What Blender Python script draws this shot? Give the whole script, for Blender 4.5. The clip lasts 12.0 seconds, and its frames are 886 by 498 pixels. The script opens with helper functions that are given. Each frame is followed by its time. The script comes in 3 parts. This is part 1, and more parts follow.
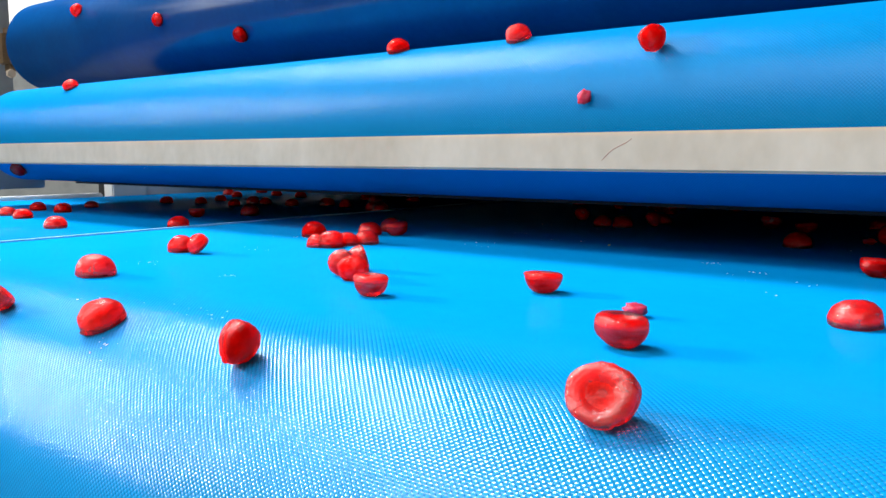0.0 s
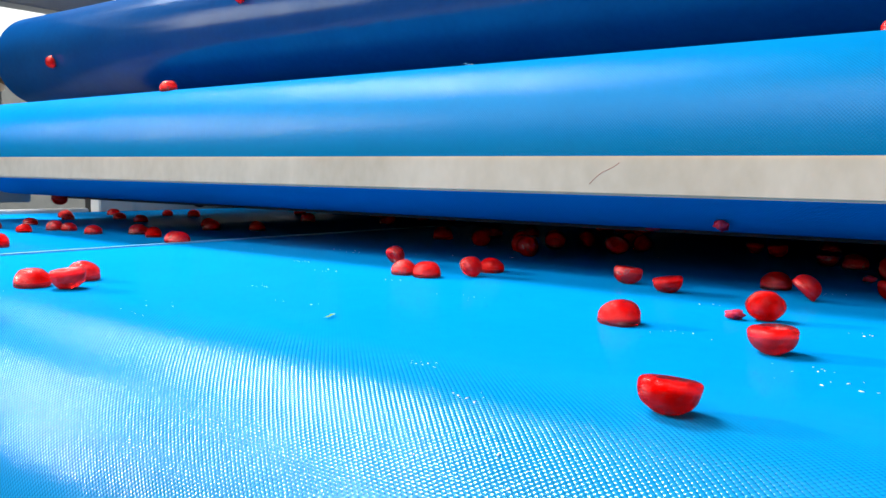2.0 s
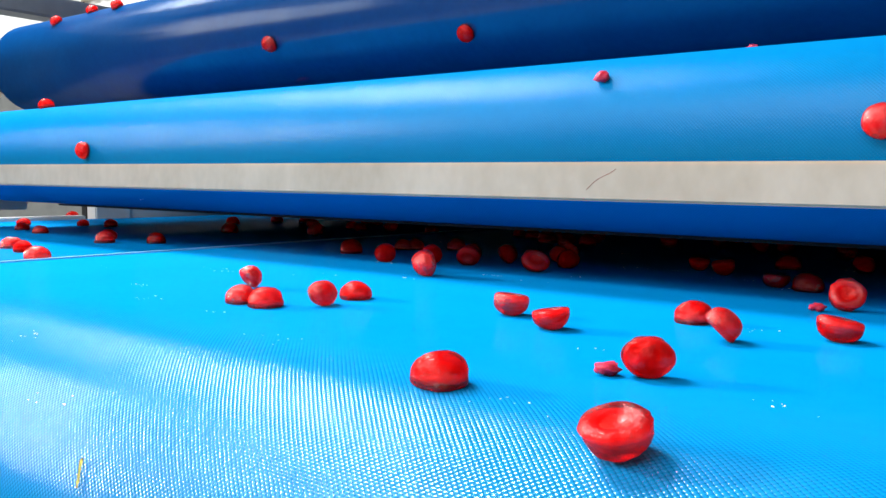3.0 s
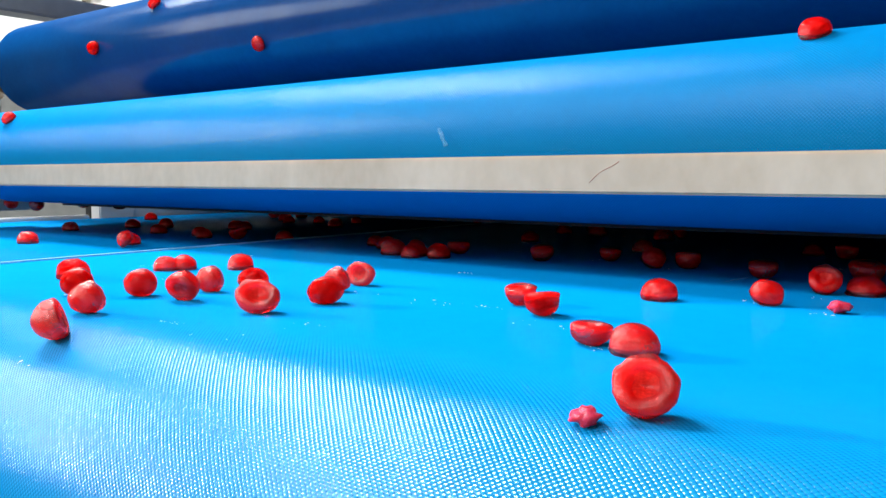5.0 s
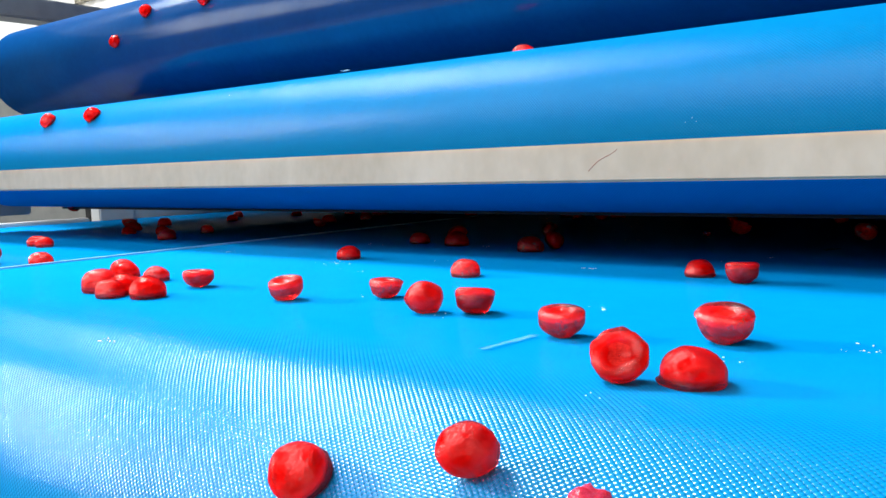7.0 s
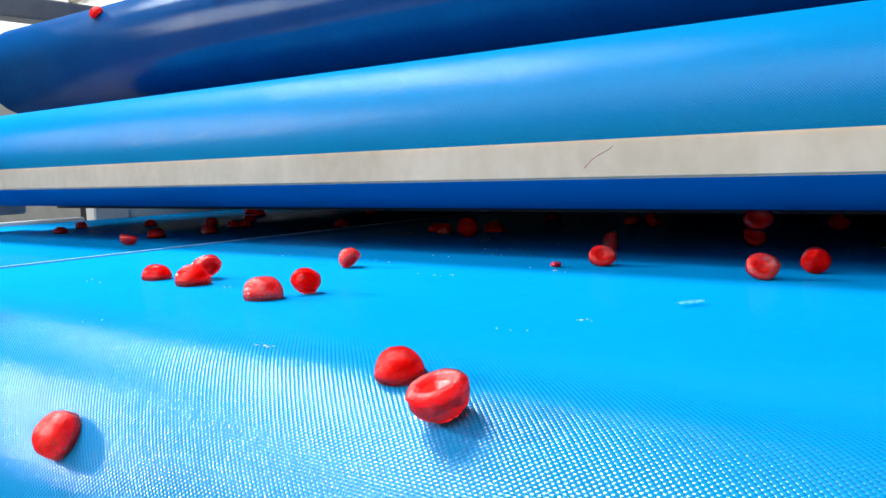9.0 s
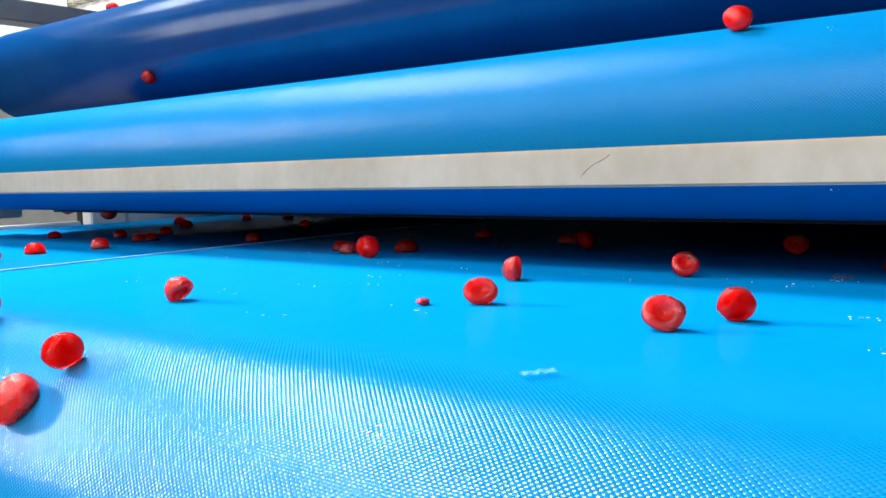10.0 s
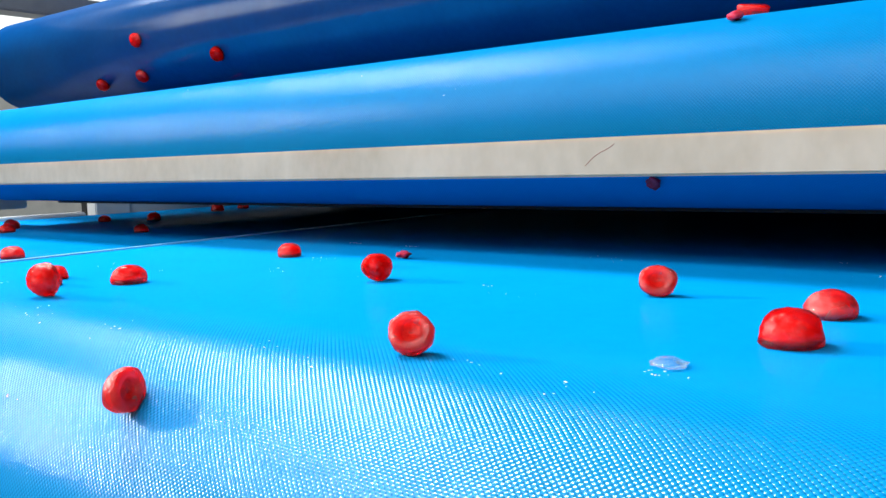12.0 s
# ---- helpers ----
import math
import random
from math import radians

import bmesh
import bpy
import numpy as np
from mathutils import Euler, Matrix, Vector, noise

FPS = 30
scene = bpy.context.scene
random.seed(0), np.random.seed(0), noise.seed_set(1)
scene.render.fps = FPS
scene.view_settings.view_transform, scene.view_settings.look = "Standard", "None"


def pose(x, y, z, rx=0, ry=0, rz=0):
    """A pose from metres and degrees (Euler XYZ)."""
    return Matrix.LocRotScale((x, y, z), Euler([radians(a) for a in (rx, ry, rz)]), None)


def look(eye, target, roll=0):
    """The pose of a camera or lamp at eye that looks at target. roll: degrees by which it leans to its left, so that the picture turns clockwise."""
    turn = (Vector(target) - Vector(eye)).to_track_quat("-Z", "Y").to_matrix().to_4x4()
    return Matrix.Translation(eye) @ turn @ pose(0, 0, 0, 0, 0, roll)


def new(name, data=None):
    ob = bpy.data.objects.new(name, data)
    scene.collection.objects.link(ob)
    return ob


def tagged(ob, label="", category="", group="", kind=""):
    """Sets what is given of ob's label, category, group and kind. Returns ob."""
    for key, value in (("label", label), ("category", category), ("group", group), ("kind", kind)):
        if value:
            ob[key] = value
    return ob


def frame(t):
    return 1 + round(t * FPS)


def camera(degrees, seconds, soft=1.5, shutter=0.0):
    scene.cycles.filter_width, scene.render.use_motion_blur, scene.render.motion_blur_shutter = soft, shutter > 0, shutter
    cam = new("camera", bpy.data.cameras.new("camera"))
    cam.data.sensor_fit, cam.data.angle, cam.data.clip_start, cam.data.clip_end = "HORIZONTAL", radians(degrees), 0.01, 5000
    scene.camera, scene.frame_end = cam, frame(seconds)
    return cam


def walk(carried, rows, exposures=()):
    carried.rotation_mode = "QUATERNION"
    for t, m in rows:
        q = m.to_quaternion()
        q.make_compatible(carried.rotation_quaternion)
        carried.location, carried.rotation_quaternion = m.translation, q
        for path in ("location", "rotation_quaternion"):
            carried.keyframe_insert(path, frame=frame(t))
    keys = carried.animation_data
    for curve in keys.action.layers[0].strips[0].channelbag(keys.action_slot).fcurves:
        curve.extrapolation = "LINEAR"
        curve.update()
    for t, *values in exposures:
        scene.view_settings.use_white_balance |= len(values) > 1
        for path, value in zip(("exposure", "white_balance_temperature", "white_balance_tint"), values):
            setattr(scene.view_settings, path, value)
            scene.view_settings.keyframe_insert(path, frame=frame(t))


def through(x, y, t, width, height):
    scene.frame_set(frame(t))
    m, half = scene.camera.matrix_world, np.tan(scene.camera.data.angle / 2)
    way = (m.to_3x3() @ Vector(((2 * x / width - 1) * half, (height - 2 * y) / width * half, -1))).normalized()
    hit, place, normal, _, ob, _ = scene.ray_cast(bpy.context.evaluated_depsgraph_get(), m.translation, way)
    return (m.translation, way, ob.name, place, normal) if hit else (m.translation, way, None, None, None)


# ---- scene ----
cam = camera(56.7, 12.0)
EYE = 0.07
EXPOSURE = 0.53
walk(cam, [
    (0, pose(0, 0, EYE, 83.36, 0.11, 38.22)),
    (0.5, pose(0, 0, EYE, 83.42, 0.24, 38.41)),
    (1, pose(0, 0, EYE, 83.56, 0.14, 37.69)),
    (1.5, pose(0, 0, EYE, 84.03, 0.00, 37.80)),
    (2, pose(0, 0, EYE, 84.82, -0.86, 37.43)),
    (2.5, pose(0, 0, EYE, 84.96, -0.65, 37.17)),
    (3, pose(0, 0, EYE, 85.26, -0.71, 37.22)),
    (5, pose(0, 0, EYE, 84.90, 0.04, 37.42)),
    (5.5, pose(0, 0, EYE, 84.46, 0.92, 37.59)),
    (6, pose(0, 0, EYE, 84.26, 1.36, 37.32)),
    (6.5, pose(0, 0, EYE, 84.28, 1.42, 37.23)),
    (7, pose(0, 0, EYE, 84.40, 1.66, 37.33)),
    (7.5, pose(0, 0, EYE, 84.31, 1.51, 36.91)),
    (9.5, pose(0, 0, EYE, 84.21, 1.95, 37.07)),
    (10, pose(0, 0, EYE, 84.70, 1.45, 36.84)),
    (10.5, pose(0, 0, EYE, 84.66, 1.46, 37.00)),
    (11, pose(0, 0, EYE, 84.17, 1.74, 37.31)),
    (11.5, pose(0, 0, EYE, 83.79, 1.61, 37.25)),
    (12, pose(0, 0, EYE, 84.01, 1.58, 37.11)),
], exposures=[(0, EXPOSURE), (12, EXPOSURE)])

# ---- world and light ----
SUN_WAY = Vector((3.4, 0.92, -1.08)).normalized()
world = bpy.data.worlds.new("hall_sky")
scene.world = world
world.use_nodes = True
wn = world.node_tree
sky = wn.nodes.new("ShaderNodeTexSky")
sky.sky_type, sky.sun_disc = "NISHITA", False
sky.sun_elevation, sky.sun_rotation = math.asin(-SUN_WAY.z), math.atan2(-SUN_WAY.x, -SUN_WAY.y)
wn.links.new(sky.outputs[0], wn.nodes["Background"].inputs[0])
wn.nodes["Background"].inputs[1].default_value = 0.05
# low daylight through the long side window
sun = new("sun", bpy.data.lights.new("sun", "SUN"))
sun.data.energy, sun.data.angle, sun.data.color = 2.7, radians(4.0), (1.0, 0.96, 0.90)
sun.matrix_world = look((-3, 0.3, 2), Vector((-3, 0.3, 2)) + SUN_WAY)
# daylight of the hall's openings, by area lamps set in them
def daylight(name, place, turn, wide, high, watts):
    lamp = new(name, bpy.data.lights.new(name, "AREA"))
    lamp.data.shape, lamp.data.size, lamp.data.size_y = "RECTANGLE", wide, high
    lamp.data.energy, lamp.data.color = watts, (0.95, 0.98, 1.0)
    lamp.matrix_world = pose(*place, *turn)


daylight("roof_light_front", (-1.2, -3.0, 3.02), (0, 0, 0), 5.2, 2.4, 195)
daylight("roof_light_strip", (-3.05, 1.0, 3.02), (0, 0, -17), 2.5, 0.9, 290)
daylight("roof_light_far", (-5.35, 1.5, 3.02), (0, 0, -17), 1.7, 1.25, 60)
daylight("window_light", (-6.36, -2.9, 2.0), (0, -90, 0), 1.6, 3.4, 28)


# ---- materials ----
def material(name, colour, rough=0.5, metal=0.0):
    m = bpy.data.materials.new(name)
    m.use_nodes = True
    b = m.node_tree.nodes["Principled BSDF"]
    b.inputs["Base Color"].default_value = (*colour, 1)
    b.inputs["Roughness"].default_value = rough
    b.inputs["Metallic"].default_value = metal
    return m, m.node_tree, b


def node(tree, kind, **values):
    n = tree.nodes.new(kind)
    for key, value in values.items():
        n.inputs[key].default_value = value
    return n


def mottled(tree, bsdf, low, high, scale, stretch=(1, 1, 1), bump=0.0, rough=None, coords="Object"):
    """Colour between low and high by two noises, with fine relief."""
    co = tree.nodes.new("ShaderNodeTexCoord")
    mp = node(tree, "ShaderNodeMapping", Scale=stretch)
    tree.links.new(co.outputs[coords], mp.inputs[0])
    big = node(tree, "ShaderNodeTexNoise", Scale=scale, Detail=5.0, Roughness=0.65)
    fine = node(tree, "ShaderNodeTexNoise", Scale=scale * 9, Detail=3.0)
    mix = tree.nodes.new("ShaderNodeMath")
    mix.operation = "MULTIPLY_ADD"
    mix.inputs[1].default_value = 0.65
    half = tree.nodes.new("ShaderNodeMath")
    half.operation = "MULTIPLY"
    half.inputs[1].default_value = 0.35
    ramp = tree.nodes.new("ShaderNodeValToRGB")
    ramp.color_ramp.elements[0].position, ramp.color_ramp.elements[1].position = 0.32, 0.68
    ramp.color_ramp.elements[0].color, ramp.color_ramp.elements[1].color = (*low, 1), (*high, 1)
    for n in (big, fine):
        tree.links.new(mp.outputs[0], n.inputs["Vector"])
    tree.links.new(fine.outputs[0], half.inputs[0])
    tree.links.new(big.outputs[0], mix.inputs[0])
    tree.links.new(half.outputs[0], mix.inputs[2])
    tree.links.new(mix.outputs[0], ramp.inputs[0])
    tree.links.new(ramp.outputs[0], bsdf.inputs["Base Color"])
    if bump:
        bp = node(tree, "ShaderNodeBump", Strength=0.4, Distance=bump)
        tree.links.new(mix.outputs[0], bp.inputs["Height"])
        tree.links.new(bp.outputs[0], bsdf.inputs["Normal"])
    if rough:
        rr = node(tree, "ShaderNodeMapRange")
        rr.inputs["To Min"].default_value, rr.inputs["To Max"].default_value = rough
        tree.links.new(mix.outputs[0], rr.inputs[0])
        tree.links.new(rr.outputs[0], bsdf.inputs["Roughness"])


def belt_material(name, low, high, pitch, relief, rough, gloss, shade_level):
    """Blue belting with a woven grain of small studs set on the slant; u runs across the belt, v along it, in metres."""
    m, tree, b = material(name, high)
    mottled(tree, b, low, high, 14.0)
    colour = b.inputs["Base Color"].links[0].from_socket
    matt = tree.nodes.new("ShaderNodeBsdfDiffuse")
    shine = node(tree, "ShaderNodeBsdfGlossy", Color=(0.85, 0.94, 1.0, 1), Roughness=rough)
    blend = tree.nodes.new("ShaderNodeMixShader")
    blend.inputs[0].default_value = gloss
    # shade between the studs, multiplied into the belt colour
    shade_mul = tree.nodes.new("ShaderNodeMix")
    shade_mul.data_type, shade_mul.blend_type = "RGBA", "MULTIPLY"
    shade_mul.inputs[0].default_value = 1.0
    tree.links.new(colour, shade_mul.inputs[6])
    tree.links.new(shade_mul.outputs[2], matt.inputs["Color"])
    tree.links.new(matt.outputs[0], blend.inputs[1])
    tree.links.new(shine.outputs[0], blend.inputs[2])
    tree.links.new(blend.outputs[0], tree.nodes["Material Output"].inputs[0])
    tree.nodes.remove(b)
    uv = tree.nodes.new("ShaderNodeUVMap")
    uv.uv_map = "run"
    sep = tree.nodes.new("ShaderNodeSeparateXYZ")
    tree.links.new(uv.outputs[0], sep.inputs[0])

    def wave(source, p, sharp):
        k = tree.nodes.new("ShaderNodeMath")
        k.operation = "MULTIPLY"
        k.inputs[1].default_value = math.pi / p
        tree.links.new(source, k.inputs[0])
        out = k.outputs[0]
        for op, val in (("SINE", None), ("ABSOLUTE", None), ("POWER", sharp)):
            s = tree.nodes.new("ShaderNodeMath")
            s.operation = op
            tree.links.new(out, s.inputs[0])
            if val:
                s.inputs[1].default_value = val
            out = s.outputs[0]
        return out

    cross = []
    for op in ("SUBTRACT", "ADD"):
        n = tree.nodes.new("ShaderNodeMath")
        n.operation = op
        tree.links.new(sep.outputs[0], n.inputs[0])
        tree.links.new(sep.outputs[1], n.inputs[1])
        cross.append(n.outputs[0])
    a, c = wave(cross[0], pitch, 0.7), wave(cross[1], pitch, 0.9)
    add = tree.nodes.new("ShaderNodeMath")
    add.operation = "MULTIPLY_ADD"
    add.inputs[1].default_value = 0.8
    tree.links.new(c, add.inputs[0])
    tree.links.new(a, add.inputs[2])
    # groove relief and the shade painted into the grooves grow where the belt bends round its roller
    bend = node(tree, "ShaderNodeMapRange")
    bend.inputs["From Min"].default_value, bend.inputs["From Max"].default_value = -0.035, 0.012
    bend.inputs["To Min"].default_value, bend.inputs["To Max"].default_value = 0.12, 1.0
    bend.interpolation_type = "SMOOTHSTEP"
    tree.links.new(sep.outputs[1], bend.inputs[0])
    tree.links.new(bend.outputs[0], shade_mul.inputs[0])
    groove_shade = node(tree, "ShaderNodeMapRange")
    groove_shade.inputs["From Min"].default_value, groove_shade.inputs["From Max"].default_value = 0.35, 1.4
    groove_shade.inputs["To Min"].default_value, groove_shade.inputs["To Max"].default_value = shade_level, 1.0
    tree.links.new(add.outputs[0], groove_shade.inputs[0])
    tree.links.new(groove_shade.outputs[0], shade_mul.inputs[7])
    # groove bottoms shine less than the stud tops
    top_gloss = tree.nodes.new("ShaderNodeMath")
    top_gloss.operation = "MULTIPLY"
    top_gloss.inputs[1].default_value = gloss * 1.35
    tops = node(tree, "ShaderNodeMapRange")
    tops.inputs["From Min"].default_value, tops.inputs["From Max"].default_value = 0.4, 1.4
    tops.inputs["To Min"].default_value, tops.inputs["To Max"].default_value = 0.12, 1.0
    tree.links.new(add.outputs[0], tops.inputs[0])
    tree.links.new(tops.outputs[0], top_gloss.inputs[0])
    patch = node(tree, "ShaderNodeTexNoise", Scale=11.0, Detail=4.0, Roughness=0.6)
    tree.links.new(uv.outputs[0], patch.inputs["Vector"])
    rub = node(tree, "ShaderNodeMapRange")
    rub.inputs["From Min"].default_value, rub.inputs["From Max"].default_value = 0.35, 0.65
    rub.inputs["To Min"].default_value, rub.inputs["To Max"].default_value = 0.8, 1.2
    tree.links.new(patch.outputs[0], rub.inputs[0])
    shiny = tree.nodes.new("ShaderNodeMath")
    shiny.operation = "MULTIPLY"
    # gloss is cut on the straight run to keep its reflections faint
    run_gloss = node(tree, "ShaderNodeMapRange")
    run_gloss.inputs["From Min"].default_value, run_gloss.inputs["From Max"].default_value = 0.12, 1.0
    run_gloss.inputs["To Min"].default_value, run_gloss.inputs["To Max"].default_value = 0.4, 1.0
    tree.links.new(bend.outputs[0], run_gloss.inputs[0])
    closed = tree.nodes.new("ShaderNodeMath")
    closed.operation = "MULTIPLY"
    tree.links.new(top_gloss.outputs[0], closed.inputs[0])
    tree.links.new(run_gloss.outputs[0], closed.inputs[1])
    tree.links.new(closed.outputs[0], shiny.inputs[0])
    tree.links.new(rub.outputs[0], shiny.inputs[1])
    tree.links.new(shiny.outputs[0], blend.inputs[0])
    bp = node(tree, "ShaderNodeBump", Strength=1.0, Distance=relief)
    tree.links.new(add.outputs[0], bp.inputs["Height"])
    tree.links.new(bend.outputs[0], bp.inputs["Strength"])
    tree.links.new(bp.outputs[0], matt.inputs["Normal"])
    tree.links.new(bp.outputs[0], shine.inputs["Normal"])
    return m


BELT = belt_material("blue_belting", (0.0004, 0.203, 0.50), (0.0006, 0.226, 0.55), 0.0022, 0.00014, 0.16, 0.044, 0.58)
# same belting for the middle belt, duller and darker to hold back glints
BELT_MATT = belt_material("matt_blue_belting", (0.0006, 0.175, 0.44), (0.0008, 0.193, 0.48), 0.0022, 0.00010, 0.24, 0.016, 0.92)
# same belting again, with the upper belt's shade put into its base colour
BELT_SHADED = belt_material("shaded_blue_belting", (0.0008, 0.042, 0.165), (0.001, 0.058, 0.205), 0.0022, 0.00001, 0.17, 0.055, 0.9)

STEEL, _t, _b = material("brushed_steel", (0.90, 0.82, 0.70), 0.38, 0.15)
mottled(_t, _b, (0.46, 0.37, 0.27), (0.61, 0.505, 0.39), 5.0, (2.2, 1, 1.4), 0.00005, (0.26, 0.42))
GREY, _t, _b = material("grey_paint", (0.25, 0.27, 0.29), 0.5)
mottled(_t, _b, (0.20, 0.22, 0.24), (0.30, 0.32, 0.34), 5.0, (1, 1, 1), 0.0003, (0.4, 0.6))
WHITE, _t, _b = material("white_plastic", (0.78, 0.77, 0.74), 0.45)
mottled(_t, _b, (0.70, 0.69, 0.66), (0.82, 0.81, 0.79), 4.0, (1, 1, 1), 0.0002, (0.35, 0.55))
BEIGE, _t, _b = material("beige_panel", (0.55, 0.51, 0.42), 0.7)
mottled(_t, _b, (0.46, 0.42, 0.33), (0.62, 0.58, 0.50), 2.0, (1, 1, 1), 0.002, (0.6, 0.8))
# near-black, set this low so the gap under the belts stays dark
DARK, _t, _b = material("near_black", (0.012, 0.012, 0.014), 0.7)
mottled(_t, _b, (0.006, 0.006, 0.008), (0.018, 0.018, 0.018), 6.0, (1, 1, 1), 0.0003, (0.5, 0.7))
CONCRETE, _t, _b = material("concrete", (0.3, 0.29, 0.27), 0.8)
mottled(_t, _b, (0.11, 0.115, 0.11), (0.19, 0.19, 0.18), 1.5, (1, 1, 1), 0.003, (0.6, 0.9))
# pale tone stands in for light caught along the belt edge
LIT_SEAL, _t, _b = material("lit_edge_seal", (0.3, 0.62, 0.85), 0.4)
mottled(_t, _b, (0.15, 0.50, 0.76), (0.32, 0.66, 0.88), 60.0)
RUST, _t, _b = material("brown_casting", (0.12, 0.07, 0.03), 0.6)
mottled(_t, _b, (0.07, 0.04, 0.02), (0.20, 0.12, 0.05), 40.0, (1, 1, 1), 0.0005)
INK, _t, _b = material("red_brown_scratch", (0.30, 0.05, 0.04), 0.6)


def clear_jelly(name, tint, through, thin_tint, milky):
    """Wet clear jelly skin with fine wrinkles; a share of the light goes straight through its thin parts."""
    m, tree, b = material(name, tint, 0.1)
    tree.nodes.remove(b)
    co = tree.nodes.new("ShaderNodeTexCoord")
    wrinkle = node(tree, "ShaderNodeTexNoise", Scale=330.0, Detail=4.0, Roughness=0.65, Distortion=1.2)
    tree.links.new(co.outputs["Object"], wrinkle.inputs["Vector"])
    bp = node(tree, "ShaderNodeBump", Strength=0.4, Distance=0.0009)
    tree.links.new(wrinkle.outputs[0], bp.inputs["Height"])
    glass = node(tree, "ShaderNodeBsdfGlass", Color=(*tint, 1), Roughness=0.03, IOR=1.4)
    tree.links.new(bp.outputs[0], glass.inputs["Normal"])
    thin = node(tree, "ShaderNodeBsdfTransparent", Color=(*thin_tint, 1))
    milk = node(tree, "ShaderNodeBsdfTranslucent", Color=(*milky, 1))
    soft = tree.nodes.new("ShaderNodeMixShader")
    soft.inputs[0].default_value = 0.4
    tree.links.new(thin.outputs[0], soft.inputs[1])
    tree.links.new(milk.outputs[0], soft.inputs[2])
    body = tree.nodes.new("ShaderNodeMixShader")
    body.inputs[0].default_value = through
    tree.links.new(glass.outputs[0], body.inputs[1])
    tree.links.new(soft.outputs[0], body.inputs[2])
    # dried sugar dulls the skin in patches
    dull = node(tree, "ShaderNodeBsdfGlossy", Color=(1.0, 0.85, 0.85, 1), Roughness=0.32)
    pits = node(tree, "ShaderNodeTexNoise", Scale=750.0, Detail=2.0, Roughness=0.7)
    tree.links.new(co.outputs["Object"], pits.inputs["Vector"])
    skin = node(tree, "ShaderNodeBump", Strength=1.0, Distance=0.0007)
    tree.links.new(pits.outputs[0], skin.inputs["Height"])
    tree.links.new(skin.outputs[0], dull.inputs["Normal"])
    info = tree.nodes.new("ShaderNodeObjectInfo")
    cloud = node(tree, "ShaderNodeTexNoise", Scale=110.0, Detail=3.0, Roughness=0.6)
    tree.links.new(co.outputs["Object"], cloud.inputs["Vector"])
    lot = tree.nodes.new("ShaderNodeMath")
    lot.operation = "MULTIPLY_ADD"
    lot.inputs[1].default_value = 0.25
    tree.links.new(info.outputs["Random"], lot.inputs[0])
    tree.links.new(cloud.outputs[0], lot.inputs[2])
    share = node(tree, "ShaderNodeMapRange")
    share.inputs["From Min"].default_value, share.inputs["From Max"].default_value = 0.45, 0.85
    share.inputs["To Min"].default_value, share.inputs["To Max"].default_value = 0.0, 0.1
    tree.links.new(lot.outputs[0], share.inputs[0])
    whole = tree.nodes.new("ShaderNodeMixShader")
    tree.links.new(share.outputs[0], whole.inputs[0])
    tree.links.new(body.outputs[0], whole.inputs[1])
    tree.links.new(dull.outputs[0], whole.inputs[2])
    tree.links.new(whole.outputs[0], tree.nodes["Material Output"].inputs[0])
    return m


def cloudy_jelly(name, deep, pale):
    """The cloudy, light-scattering heart of a jelly piece."""
    m, tree, b = material(name, deep, 0.2)
    mottled(tree, b, deep, pale, 150.0, (1, 1, 1), 0.0009, (0.12, 0.3))
    b.inputs["IOR"].default_value = 1.25
    b.inputs["Subsurface Weight"].default_value = 1.0
    b.inputs["Subsurface Radius"].default_value = (1.0, 0.12, 0.08)
    b.inputs["Subsurface Scale"].default_value = 0.006
    return m


JELLY = clear_jelly("red_jelly", (1.0, 0.17, 0.15), 0.30, (1.0, 0.28, 0.27), (1.0, 0.045, 0.03))
HEART = cloudy_jelly("cloudy_red_jelly", (0.55, 0.001, 0.003), (0.98, 0.04, 0.028))
CRUMB = cloudy_jelly("pink_crumb", (0.30, 0.004, 0.02), (0.60, 0.06, 0.13))
FLECK, _t, _b = material("syrup_fleck", (0.8, 0.86, 0.9), 0.12)
mottled(_t, _b, (0.7, 0.8, 0.88), (0.92, 0.94, 0.95), 300.0)
FILM, _t, _b = material("clear_film", (0.3, 0.75, 0.92), 0.35)
mottled(_t, _b, (0.10, 0.55, 0.85), (0.55, 0.88, 1.0), 150.0, (1, 1, 1), 0.0006)
_b.inputs["Specular IOR Level"].default_value, _b.inputs["Alpha"].default_value = 0.5, 0.25
LEAF, _t, _b = material("leaf_shred", (0.45, 0.6, 0.05), 0.5)
mottled(_t, _b, (0.12, 0.4, 0.04), (0.75, 0.72, 0.05), 400.0)
CLEAR = clear_jelly("clear_syrup", (0.9, 0.98, 1.0), 0.35, (0.9, 0.97, 1.0), (0.8, 0.93, 1.0))


# ---- helpers for meshes ----
def mesh_object(name, bm, mat, parent=None, label="", smooth=False):
    me = bpy.data.meshes.new(name)
    if smooth:
        for f in bm.faces:
            f.smooth = True
    bm.to_mesh(me)
    bm.free()
    me.materials.append(mat)
    ob = new(name, me)
    if parent:
        ob.parent = parent
    if label:
        ob["label"] = label
    return ob


def part(name, bm, mat, parent, label="", smooth=False):
    return mesh_object(name, bm, mat, parent, label, smooth)


def box(lo, hi, bevel=0.0, bm=None):
    bm = bm or bmesh.new()
    made = bmesh.ops.create_cube(bm, size=1)["verts"]
    for v in made:
        v.co = Vector([(a + b) / 2 + c * (b - a) for a, b, c in zip(lo, hi, v.co)])
    if bevel:
        edges = list({e for v in made for e in v.link_edges})
        bmesh.ops.bevel(bm, geom=edges, offset=bevel, segments=2, affect="EDGES")
    return bm


